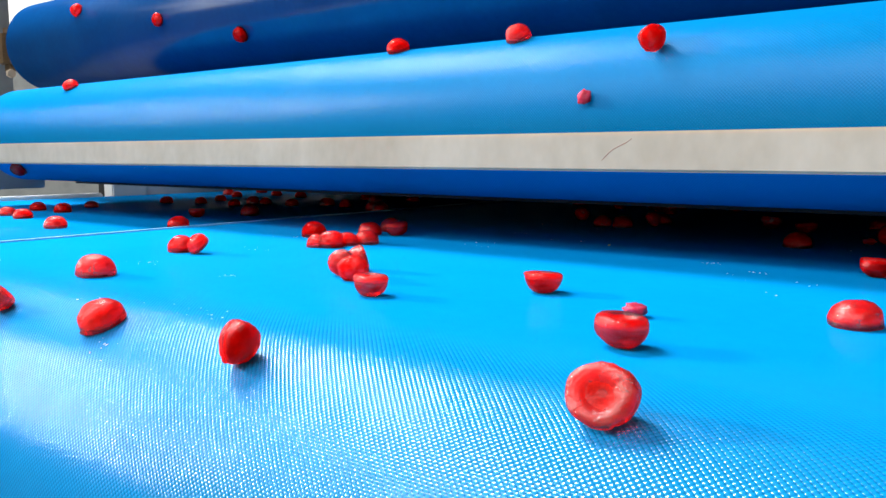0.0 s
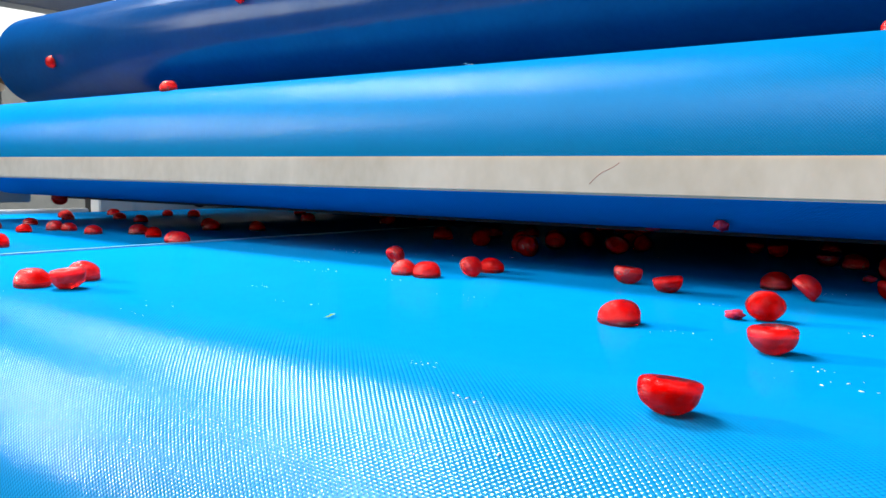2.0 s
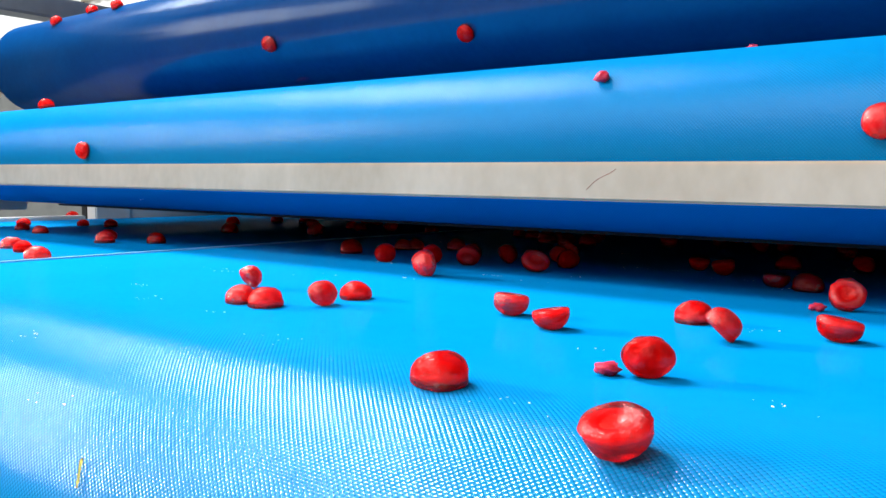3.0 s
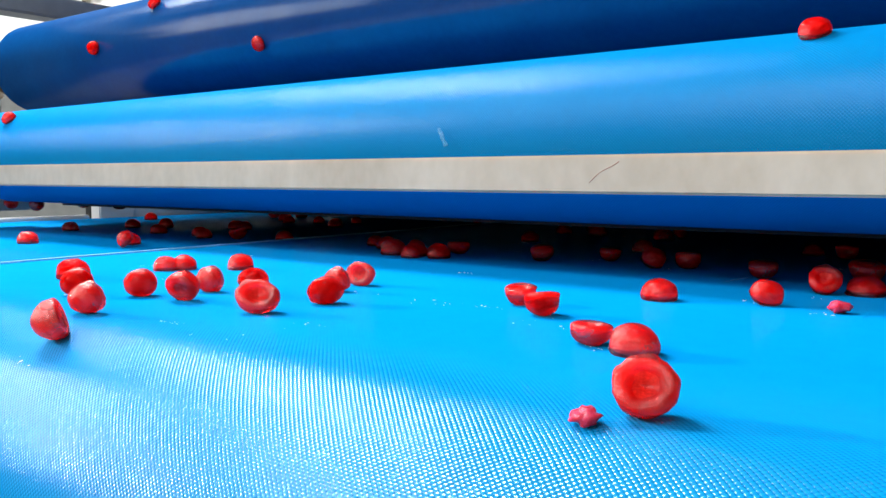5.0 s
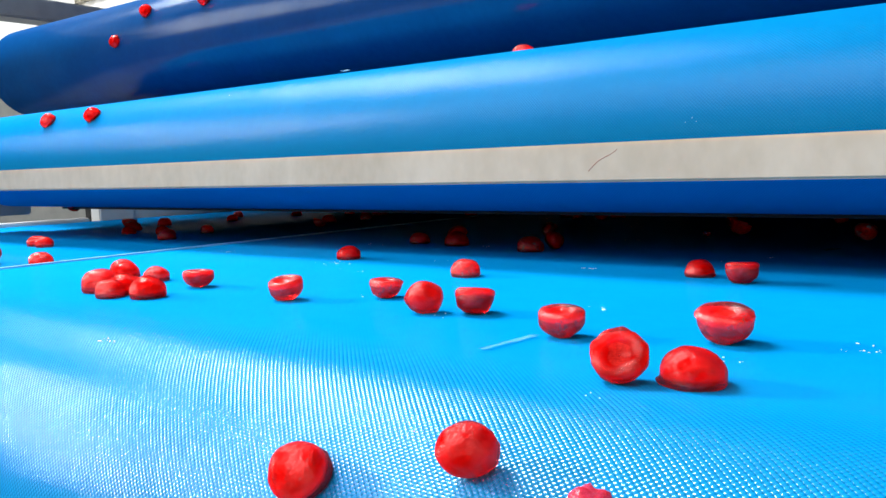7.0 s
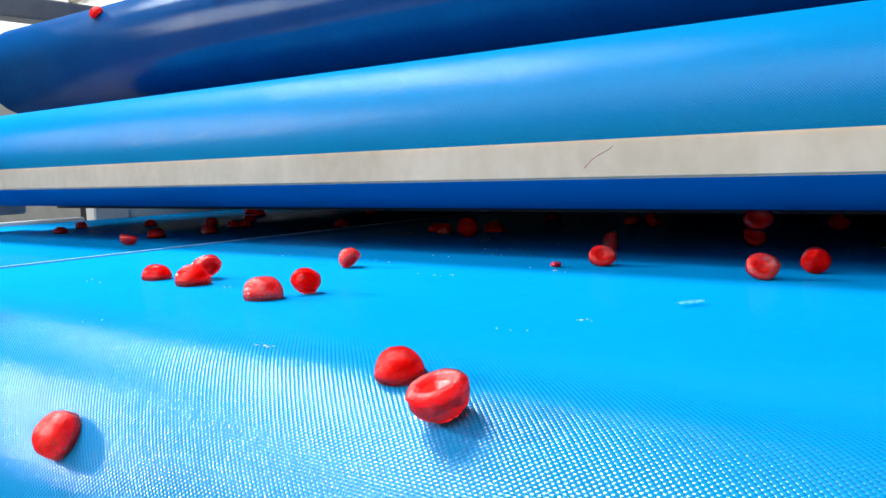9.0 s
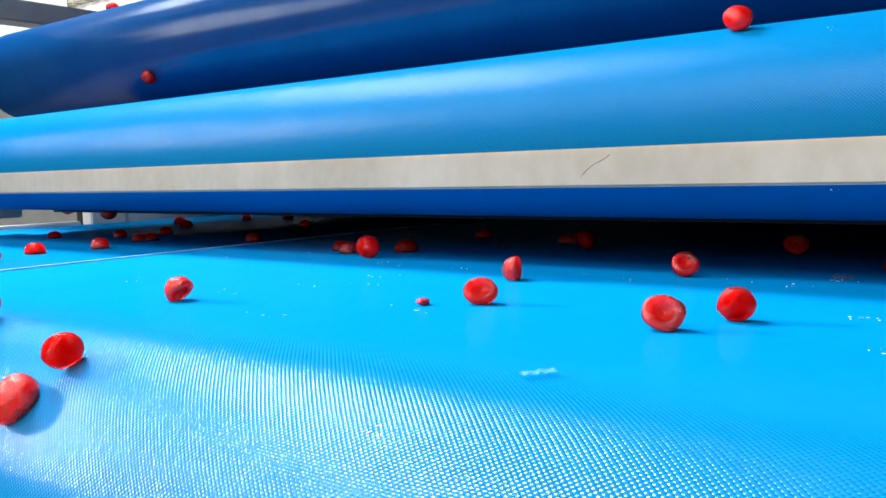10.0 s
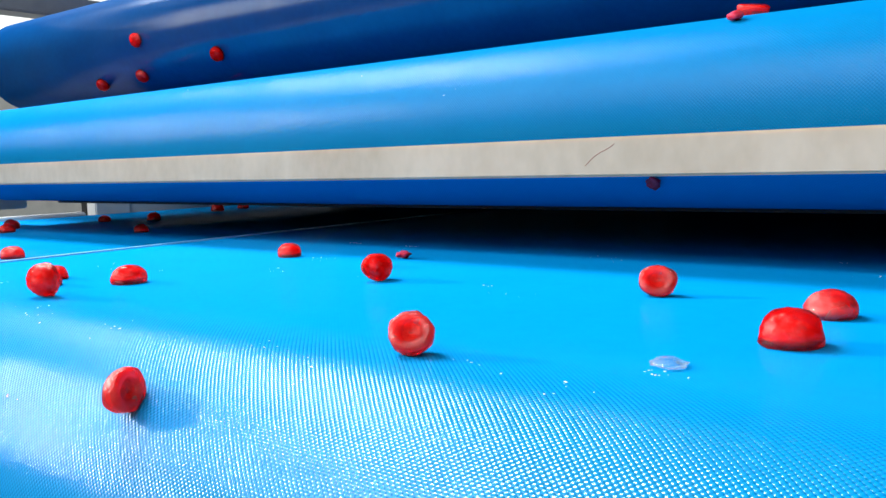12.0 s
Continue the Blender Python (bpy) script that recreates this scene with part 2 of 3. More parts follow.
def rod(a, b, radius, sides=24, bm=None, bevel=0.0):
    bm = bm or bmesh.new()
    a, b = Vector(a), Vector(b)
    m = Matrix.Translation((a + b) / 2) @ (b - a).to_track_quat("Z", "Y").to_matrix().to_4x4()
    made = bmesh.ops.create_cone(bm, cap_ends=True, segments=sides, radius1=radius, radius2=radius, depth=(b - a).length, matrix=m)["verts"]
    if bevel:
        edges = [e for e in {e for v in made for e in v.link_edges} if any(len(f.verts) > 4 for f in e.link_faces)]
        bmesh.ops.bevel(bm, geom=edges, offset=bevel, segments=3, affect="EDGES")
    return bm


# ---- the belts: each runs round a front roller with its axis across (x) ----
class Run:
    def __init__(self, y, z, r, speed, far):
        self.y, self.z, self.r, self.speed, self.far = y, z, r, speed, far

    def at(self, u):
        """Place and lean of the belt's face, u metres past the top tangent of the front roller."""
        if u < 0:
            return self.y - u, self.z + self.r, 0.0
        if u < math.pi * self.r:
            a = u / self.r
            return self.y - self.r * math.sin(a), self.z + self.r * math.cos(a), math.degrees(a)
        return self.y + u - math.pi * self.r, self.z - self.r, 180.0


LOWER = Run(0.22, -0.075, 0.075, 0.14, 3.2)
MIDDLE = Run(0.562, 0.097, 0.063, -0.187, 3.2)
UPPER = Run(0.752, 0.261, 0.0765, 0.18, 3.4)


def belt_mesh(run, x0, x1, thick=0.002, drop=0.0):
    """The endless belt as a closed sheet, with u across and v along it as its grain's map."""
    us = [-(run.far - run.y)] + [-1.0, -0.3, -0.05] + [i / 36 * math.pi * run.r for i in range(37)] + [math.pi * run.r + 0.05, math.pi * run.r + run.far - run.y]
    bm = bmesh.new()
    layer = bm.loops.layers.uv.new("run")
    rings = []
    xs = [x0, x0 + 0.003, x1 - 0.003, x1]
    for u in us:
        y, z, a = run.at(u)
        n = Vector((0, -math.sin(radians(a)), math.cos(radians(a))))
        p = Vector((0, y, z - drop))
        ring = [p + Vector((x, 0, 0)) - n * (0.0012 if i in (0, 3) else 0) for i, x in enumerate(xs)]
        ring += [p - n * thick + Vector((x1, 0, 0)), p - n * thick + Vector((x0, 0, 0))]
        rings.append([bm.verts.new(c) for c in ring])
    for i in range(len(us) - 1):
        for j in range(6):
            k = (j + 1) % 6
            f = bm.faces.new((rings[i][j], rings[i + 1][j], rings[i + 1][k], rings[i][k]))
            f.smooth = j < 3
            for l, (vx, vu) in zip(f.loops, ((j, i), (j, i + 1), (k, i + 1), (k, i))):
                l[layer].uv = (rings[vu][vx].co.x, us[vu])
    bmesh.ops.recalc_face_normals(bm, faces=bm.faces)
    return bm


def conveyor(name, run, x0, x1, mat, label, drop=0.0, rear=True):
    """A belt conveyor: the belt, its front and rear rollers with shafts, and a slider bed between the runs."""
    thing = tagged(new(name), label, "conveyor")
    part("belt", belt_mesh(run, x0, x1, drop=drop), mat, thing)
    for y in (run.y, run.far - 0.01):
        part("roller", rod((x0 + 0.01, y, run.z - drop), (x1 - 0.01, y, run.z - drop), run.r - 0.0025, 40, bevel=0.004), STEEL, thing, "steel roller inside the belt", True)
        part("shaft", rod((x0 - 0.05, y, run.z - drop), (x1 + 0.05, y, run.z - drop), 0.012, 16), STEEL, thing, "", True)
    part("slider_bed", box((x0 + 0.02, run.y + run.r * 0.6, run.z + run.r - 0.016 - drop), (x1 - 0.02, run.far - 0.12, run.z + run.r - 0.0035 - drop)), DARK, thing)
    return thing


main = conveyor("lower_conveyor", LOWER, -0.68, 0.75, BELT, "bright blue studded belt conveyor carrying red jelly candies")
part("edge_seal", box((-0.6825, 0.23, -0.0015), (-0.6787, 3.1, 0.0012), 0.0004), LIT_SEAL, main, "sealed belt edge, painted pale for the light it catches")
conveyor("side_conveyor", LOWER, -1.36, -0.686, BELT, "bright blue belt running beside the main lower belt", 0.004)
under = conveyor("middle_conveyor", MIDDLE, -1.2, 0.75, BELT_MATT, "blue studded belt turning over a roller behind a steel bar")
# hidden sheet added to stop light bouncing in the gap below
part("bounce_block", box((-1.19, 0.625, 0.027), (0.74, 3.1, 0.0295), 0.0006), DARK, under, "dark sheet added under the return run to stop bounced light")
conveyor("upper_conveyor", UPPER, -1.5, 0.75, BELT_SHADED, "dark shaded blue belt wrapped over the topmost roller")

housing = tagged(new("bearing_housing"), "dark cast bearing housing at the upper roller end", "bearing")
part("block", box((-1.60, 0.70, 0.222), (-1.555, 0.80, 0.30), 0.012), RUST, housing)
part("cap", rod((-1.554, 0.752, 0.261), (-1.535, 0.752, 0.261), 0.032, 28, bevel=0.004), STEEL, housing, "steel bearing cap", True)
part("bolt", rod((-1.554, 0.705, 0.215), (-1.546, 0.705, 0.215), 0.008, 6), STEEL, housing)

# plate added beside the middle roller against sun glints on its belt
plate = tagged(new("sun_plate"), "grey plate added at the middle roller end to block sun", "bearing plate")
part("plate_body", box((-1.245, 0.50, 0.02), (-1.23, 0.60, 0.145), 0.002), GREY, plate)
part("plate_hub", rod((-1.2295, 0.545, 0.097), (-1.222, 0.545, 0.097), 0.025, 24), STEEL, plate, "", True)

# ---- guard bar, side frames ----
bar = tagged(new("guard_bar"), "satin stainless steel flat bar across the belt front", "bar")
part("rail", box((-1.6, 0.470, 0.0585), (0.9, 0.476, 0.0831), 0.0015), STEEL, bar)
# hidden strip added behind the bar to stop light leaking past it
part("light_stop", box((-1.19, 0.4762, 0.0588), (0.745, 0.5085, 0.0612), 0.0006), STEEL, bar)
for x in (-1.55, 0.85):
    part("bracket", box((x - 0.02, 0.4762, 0.06), (x + 0.02, 0.6, 0.081), 0.002), STEEL, bar)
bm = bmesh.new()
for i in range(12):
    a, b = i / 12, (i + 1) / 12
    p = [(-0.243 + 0.0200 * k, 0.47, 0.0655 + 0.0145 * k + 0.0012 * math.sin(5 * k)) for k in (a, b)]
    rod(p[0], p[1], 0.00016, 6, bm)
part("scratch", bm, INK, bar, "thin red-brown scratch mark")

rail = tagged(new("side_rail"), "white side rail standing along the lower belt edge", "rail")
part("panel", box((-1.385, 0.1, -0.12), (-1.363, 0.765, 0.002), 0.002), WHITE, rail)
part("panel", box((-1.385, 0.79, -0.12), (-1.363, 2.9, 0.012), 0.002), WHITE, rail)
# black strip added where a dark gap shows beside the post
part("gap_strip", box((-1.408, 0.782, -0.12), (-1.3903, 0.80, 0.044), 0.001), DARK, rail, "black strip in place of the dark gap")
part("post", box((-1.39, 0.782, -0.9), (-1.36, 0.85, 0.045), 0.002), WHITE, rail)

beam = tagged(new("side_beam"), "grey painted steel beam beside the upper conveyor", "beam")
part("beam_body", box((-1.66, 0.72, 0.378), (-1.60, 3.4, 0.42), 0.004), GREY, beam)
# out-of-view plate added so the left roller ends fall in shadow
part("end_shade", box((-1.70, 0.40, 0.10), (-1.661, 0.76, 0.45), 0.004), GREY, beam, "grey plate added out of view to shade the roller ends")
part("beam_leg", box((-1.66, 3.3, -0.9), (-1.60, 3.4, 0.377), 0.004), GREY, beam)

# ---- the hall ----
tagged(mesh_object("floor", box((-9, -6, -0.95), (7, 9, -0.9)), CONCRETE), "grey concrete hall floor", "floor", kind="structure")
tagged(mesh_object("wall_back", box((-9, 8.0, -0.9), (7, 8.2, 3.0)), BEIGE), "pale beige hall wall", "wall", kind="structure")
tagged(mesh_object("wall_side", box((5.0, -6, -0.9), (5.2, 8.0, 3.0)), BEIGE), "pale beige hall wall", "wall", kind="structure")
# roof added out of view; its solid parts hold back the sky light
bm = bmesh.new()
for x0, x1, y0, y1 in ((-6.3, 5.2, -6.0, -4.22), (-6.3, 5.2, -1.78, -0.3), (-6.3, 5.2, 2.4, 8.2), (-1.15, 5.2, -0.3, 2.4), (1.62, 5.2, -4.22, -1.78), (-6.3, -6.22, -4.22, -1.78)):
    box((x0, y0, 3.0), (x1, y1, 3.1), 0, bm)
tagged(mesh_object("ceiling", bm, GREY), "unseen grey hall roof, its open strips shaping the light", "ceiling", kind="structure")
partition = tagged(new("wall_partition"), "white lower and ribbed beige upper hall partition", "wall", kind="structure")
part("lower_panel", box((-11, 3.6, -0.9), (-3.6, 3.65, 1.46)), WHITE, partition)
part("upper_panel", box((-11, 3.62, 1.46), (-3.6, 3.67, 2.7)), DARK, partition)
for i in range(46):
    part("rib", box((-11 + 0.16 * i, 3.54, 1.46), (-10.88 + 0.16 * i, 3.6195, 2.7), 0.012), BEIGE, partition)
# left wall added out of view, its long clerestory window cut to steer the sun; front wall
bm = bmesh.new()
for lo, hi in (((-6.4, -6, 0.9), (-6.3, -0.98, 1.1)), ((-6.4, -6, 2.85), (-6.3, -0.98, 3.0)), ((-6.4, -0.98, 0.9), (-6.3, 2.55, 3.0)), ((-6.4, -6, 1.1), (-6.3, -4.7, 2.85))):
    box(lo, hi, 0, bm)
tagged(mesh_object("wall_left", bm, GREY), "unseen grey hall wall, its long window opening set to shape the sun", "wall", kind="structure")
tagged(mesh_object("wall_wainscot", box((-6.4, -6, -0.9), (-6.285, 3.53, 0.899)), CONCRETE), "pale concrete lower hall wall below the window", "wall", kind="structure")
# white piece added to stand in for the bright background at the left
tagged(mesh_object("wall_pier", box((-6.4, 2.55, 0.9), (-6.29, 3.53, 3.0)), WHITE), "white wall pier added for the bright gap at the left", "wall", kind="structure")
# unseen wall, kept pale to brighten the steel bar by reflection
tagged(mesh_object("wall_front", box((-6.4, -6.2, -0.9), (5.2, -6.0, 3.0)), BEIGE), "pale beige hall wall", "wall", kind="structure")
# dark panels added out of view to keep light from the gap under the belts
tagged(mesh_object("wall_end_block", box((-1.36, 3.5, -0.9), (1.0, 3.52, 1.0)), DARK), "dark panel added behind the conveyor stack to block light", "panel", kind="structure")
tagged(mesh_object("wall_side_block", box((0.98, 0.9, -0.9), (1.0, 3.5, 1.0)), DARK), "dark panel added beside the conveyor stack to block light", "panel", kind="structure")



# ---- candies ----
def dome_mesh(name, seed, slump=0.0, ragged=0.0):
    """A jelly dome 21 mm across with a dished flat face, slightly lumpy; its flat face lies down at z = 0."""
    r, h = 0.0098, 0.0121
    prof = [(0.0, 0.0030), (0.22, 0.0028), (0.38, 0.0022), (0.50, 0.0011), (0.62, 0.0002), (0.80, 0.0), (0.90, 0.0003), (0.97, 0.0009), (1.0, 0.0016), (1.01, 0.0026)]
    pts = [(a * r, z) for a, z in prof]
    for i in range(1, 15):
        a = i / 14 * math.pi / 2
        pts.append((r * (math.cos(a) ** (0.72 + slump)) * (1 + 0.03 * math.sin(2 * a)), 0.0028 + (h - 0.0028) * math.sin(a)))
    bm = bmesh.new()
    sides, rings = 40, []
    for a, z in pts:
        if a < 1e-5:
            rings.append([bm.verts.new((0, 0, z))])
        else:
            rings.append([bm.verts.new((a * math.cos(k * 2 * math.pi / sides), a * math.sin(k * 2 * math.pi / sides), z)) for k in range(sides)])
    for p, q in zip(rings, rings[1:]):
        for k in range(sides):
            n = (k + 1) % sides
            if len(p) == 1:
                bm.faces.new((p[0], q[n], q[k]))
            elif len(q) == 1:
                bm.faces.new((p[k], p[n], q[0]))
            else:
                bm.faces.new((p[k], p[n], q[n], q[k]))
    for v in bm.verts:
        s = v.co * 130 + Vector((seed * 7.3, seed * 3.1, 0))
        d = noise.noise(s) * 0.0007 + noise.noise(s * 3.2) * (0.00012 + ragged * 0.0006)
        v.co += v.co.normalized() * d
        # a thin ragged skirt where the candy left its mould
        out = math.hypot(v.co.x, v.co.y) / r
        if out > 0.9 and v.co.z < 0.0022:
            a = math.atan2(v.co.y, v.co.x)
            w = noise.noise(Vector((math.cos(a) * 1.6, math.sin(a) * 1.6, seed * 4.7))) + 0.4 * noise.noise(Vector((math.cos(a) * 6, math.sin(a) * 6, seed * 9.1)))
            grow = 1 + max(0.0, w - 0.2) * 0.16
            v.co.x, v.co.y = v.co.x * grow, v.co.y * grow
        v.co.x *= 1 + 0.06 * math.sin(seed * 1.7)
        v.co.y *= 1 - 0.05 * math.sin(seed * 1.7)
    bmesh.ops.recalc_face_normals(bm, faces=bm.faces)
    for f in bm.faces:
        f.smooth = True
    me = bpy.data.meshes.new(name)
    bm.to_mesh(me)
    bm.free()
    return me


def crumb_mesh(name, seed, flat):
    bm = bmesh.new()
    bmesh.ops.create_icosphere(bm, subdivisions=3, radius=0.0105)
    for v in bm.verts:
        s = v.co * 160 + Vector((seed * 5.1, 0, seed))
        v.co *= 1 + 0.45 * noise.noise(s) + 0.15 * noise.noise(s * 2.7)
        v.co.z *= flat
    for f in bm.faces:
        f.smooth = True
    me = bpy.data.meshes.new(name)
    bm.to_mesh(me)
    bm.free()
    return me


DOMES = [dome_mesh("candy_dome", i, 0.09 * (i % 3), 0.7 if i == 3 else 0.22) for i in range(6)]
for me in DOMES:
    me.materials.append(JELLY)


def heart_mesh(name, seed):
    """The uneven cloudy core inside a dome, clear of its skin all round."""
    bm = bmesh.new()
    bmesh.ops.create_icosphere(bm, subdivisions=4, radius=1.0)
    for v in bm.verts:
        n = v.co.normalized()
        d = 0.80 + 0.15 * noise.noise(n * 1.7 + Vector((seed * 3.3, 1.0, seed))) + 0.10 * noise.noise(n * 4.5 + Vector((0, seed * 2.1, 3.0)))
        wide = d if n.z > 0.25 else d + (0.98 - d) * min(1.0, (0.25 - n.z) / 0.35)
        x, y = n.x * 0.0093 * wide, n.y * 0.0093 * wide
        hollow = max(0.0, 1 - math.hypot(x, y) / 0.0062)
        z = 0.0040 + n.z * 0.0054 * d if n.z > 0 else 0.0040 + n.z * 0.0034 + 0.0028 * hollow * -n.z
        v.co = (x, y, z)
    for f in bm.faces:
        f.smooth = True
    me = bpy.data.meshes.new(name)
    bm.to_mesh(me)
    bm.free()
    return me


HEARTS = [heart_mesh("candy_heart", i) for i in range(6)]
for me in HEARTS:
    me.materials.append(HEART)
CRUMBS = [crumb_mesh("candy_crumb", i, 0.6) for i in range(3)]
for me in CRUMBS:
    me.materials.append(CRUMB)
DISC = crumb_mesh("syrup_disc", 4, 0.25)
DISC.materials.append(CLEAR)

KINDS = {
    "d": ((0, 0), "red jelly dome lying flat side down on the blue belt", "gummy_candy"),
    "c": ((176, 4), "red jelly dome lying on its back, flat face up", "gummy_candy"),
    "s": ((98, 0), "red jelly dome standing on edge on the blue belt", "gummy_candy"),
    "k": ((-122, 0), "red jelly dome leaning back, hollow face tilted up", "gummy_candy"),
    "t": ((48, 12), "red jelly dome tipped over on the blue belt", "gummy_candy"),
    "b": ((0, 0), "small pink crumb of broken jelly on the belt", "candy_crumb"),
    "f": ((0, 0), "clear flattened syrup blob lying on the belt", "syrup_blob"),
}
moving = []
_chance = random.Random(11)


def candy(run, x, u, mm, kind, turn, slip=0):
    """A candy that rides on a belt; u: how far it is past the roller's top at the start; slip: how it slides ahead on the bend."""
    (rx, ry), label, name = KINDS[kind]
    me = DISC if kind == "f" else _chance.choice(CRUMBS) if kind == "b" else _chance.choice(DOMES)
    ob = tagged(new(name, me), label, "candy", {"LOWER": "candies on the lower belts", "MIDDLE": "candies on the middle belt", "UPPER": "candies on the upper belt"}[next(k for k, r in (("LOWER", LOWER), ("MIDDLE", MIDDLE), ("UPPER", UPPER)) if r is run)])
    if kind in "dckst":
        core = new("core", HEARTS[DOMES.index(me)])
        core.parent, core["label"] = ob, "cloudy saturated red core"
    size = mm / 21.0
    ob.scale = (size, size * (0.86 if kind in "skt" else 1.0), size * _chance.uniform(0.88, 1.04))
    lean = pose(0, 0, 0, rx + _chance.uniform(-8, 8), ry + _chance.uniform(-8, 8), 0) if kind in "ckst" else Matrix.Identity(4)
    spin = pose(0, 0, 0, 0, 0, turn) @ lean
    pts = [spin @ Vector([a * s for a, s in zip(v.co, ob.scale)]) for v in me.vertices]
    mid = [(min(p[i] for p in pts) + max(p[i] for p in pts)) / 2 for i in (0, 1)]
    low = min(p.z for p in pts)
    drop = 0.004 if run is LOWER and x < -0.683 else 0.0
    seat = Matrix.Translation((-mid[0], -mid[1], -low - 0.0004 - drop)) @ spin
    moving.append((ob, run, x, u, seat, slip))


def ride(ob, run, x, u, seat, slip=0):
    """Key a thing that is carried by a belt for the whole clip."""
    length = math.pi * run.r
    bend = [(k * length / 12 - u) / run.speed for k in range(13)] + [k * 0.5 for k in range(25)]
    if slip:
        bend += [(0.012 + 0.005 * k - u) / run.speed for k in range(18)]
    times = [0.0] + [t for t in bend if 0.02 < t < 11.98] + [12.0]
    times = sorted({round(t * FPS) / FPS for t in times})
    rows = []
    for t in times:
        y, z, a = run.at(u + run.speed * t + min(0.1, slip * max(0, u + run.speed * t - 0.012) ** 2))
        rows.append((t, pose(x, y, z, a) @ seat))
    walk(ob, rows)


candy(LOWER, -0.431, 0.036, 18.5, "s", -1)
candy(LOWER, -0.243, 0.031, 19.5, "s", 110)
candy(LOWER, -0.345, 0.030, 21.6, "d", 183)
candy(LOWER, -0.100, 0.021, 21.7, "k", 10)
candy(LOWER, -0.450, -0.026, 23.0, "d", 353)
candy(LOWER, -0.130, -0.050, 21.1, "c", 333)
candy(LOWER, -0.277, -0.074, 18.5, "c", 271)
candy(LOWER, -0.319, -0.104, 18.9, "t", 14)
candy(LOWER, -0.151, -0.105, 9.6, "b", 238)
candy(LOWER, -0.337, -0.112, 18.5, "s", 9)
candy(LOWER, -0.513, -0.126, 21.2, "d", 127)
candy(LOWER, -0.493, -0.126, 18.5, "t", 332)
candy(LOWER, -0.342, -0.133, 18.5, "s", -37)
candy(LOWER, -0.214, -0.134, 20.0, "c", 80)
candy(LOWER, -0.071, -0.140, 22.0, "d", 57)
candy(LOWER, -0.817, -0.186, 23.0, "d", 190)
candy(LOWER, -0.456, -0.206, 18.8, "d", 240)
candy(LOWER, -0.447, -0.211, 21.8, "d", 126)
candy(LOWER, -0.973, -0.226, 22.3, "d", 194)
candy(LOWER, -0.447, -0.229, 18.5, "d", 278)
candy(LOWER, -1.031, -0.234, 20.6, "d", 52)
candy(LOWER, -0.441, -0.244, 19.6, "d", 293)
candy(LOWER, -0.515, -0.257, 23.0, "d", 127)
candy(LOWER, -0.720, -0.263, 23.0, "d", 6)
candy(LOWER, -0.091, -0.291, 20.3, "c", 110)
candy(LOWER, -0.488, -0.297, 21.8, "d", 208)
candy(LOWER, -1.094, -0.302, 23.0, "d", 143)
candy(LOWER, -1.032, -0.303, 23.0, "d", 93)
candy(LOWER, -0.466, -0.307, 21.6, "c", 199)
candy(LOWER, -0.495, -0.333, 20.5, "d", 81)
candy(LOWER, -0.825, -0.359, 18.7, "c", 36)
candy(LOWER, -1.097, -0.378, 18.5, "d", 71)
candy(LOWER, -0.092, -0.401, 20.9, "c", 316)
candy(LOWER, -0.797, -0.415, 22.8, "d", 316)
candy(LOWER, -0.169, -0.422, 21.2, "d", 227)
candy(LOWER, -0.130, -0.472, 8.9, "b", 64)
candy(LOWER, -0.117, -0.478, 19.5, "s", 37)
candy(LOWER, -0.369, -0.498, 18.5, "d", 0)
candy(LOWER, -0.348, -0.498, 21.0, "d", 2)
candy(LOWER, -1.102, -0.500, 20.6, "d", 107)
candy(LOWER, -0.965, -0.521, 18.5, "d", 110)
candy(LOWER, -0.328, -0.522, 18.5, "t", 84)
candy(LOWER, -1.051, -0.525, 18.5, "d", 85)
candy(LOWER, -0.194, -0.542, 19.2, "c", 148)
candy(LOWER, -0.417, -0.545, 18.5, "t", 160)
candy(LOWER, -0.332, -0.553, 20.2, "d", 101)
candy(LOWER, -0.712, -0.555, 22.3, "d", 276)
candy(LOWER, -0.734, -0.563, 20.7, "d", 347)
candy(LOWER, -0.975, -0.563, 20.3, "d", 320)
candy(LOWER, -0.891, -0.564, 20.7, "d", 104)
candy(LOWER, -0.119, -0.564, 20.4, "t", 93)
candy(LOWER, -0.230, -0.564, 19.6, "c", 353)
candy(LOWER, -0.956, -0.570, 18.5, "d", 100)
candy(LOWER, -1.087, -0.587, 18.8, "d", 196)
candy(LOWER, -0.808, -0.588, 19.6, "d", 152)
candy(LOWER, -0.078, -0.600, 20.0, "c", 11)
candy(LOWER, -0.859, -0.601, 23.0, "d", 184)
candy(LOWER, -0.147, -0.605, 19.5, "d", 212)
candy(LOWER, -0.374, -0.672, 23.9, "s", -30)
candy(LOWER, -1.165, -0.681, 18.5, "d", 74)
candy(LOWER, -0.107, -0.688, 8.3, "b", 135)
candy(LOWER, -0.398, -0.699, 20.0, "s", 20)
candy(LOWER, -0.095, -0.701, 21.8, "k", 22)
candy(LOWER, -0.859, -0.704, 23.0, "d", 154)
candy(LOWER, -1.222, -0.707, 23.0, "d", 308)
candy(LOWER, -0.464, -0.731, 20.1, "s", 50)
candy(LOWER, -1.059, -0.732, 20.4, "d", 1)
candy(LOWER, -0.911, -0.738, 23.0, "d", 305)
candy(LOWER, -0.815, -0.740, 21.4, "d", 347)
candy(LOWER, -1.139, -0.747, 20.2, "d", 173)
candy(LOWER, -0.429, -0.751, 20.0, "s", 60)
candy(LOWER, -0.328, -0.753, 22.8, "k", 40, 15)
candy(LOWER, -0.393, -0.754, 22.5, "t", 181)
candy(LOWER, -0.543, -0.771, 22.6, "d", 156)
candy(LOWER, -0.134, -0.779, 21.0, "d", 246, 18)
candy(LOWER, -0.156, -0.785, 18.3, "c", 356, 18)
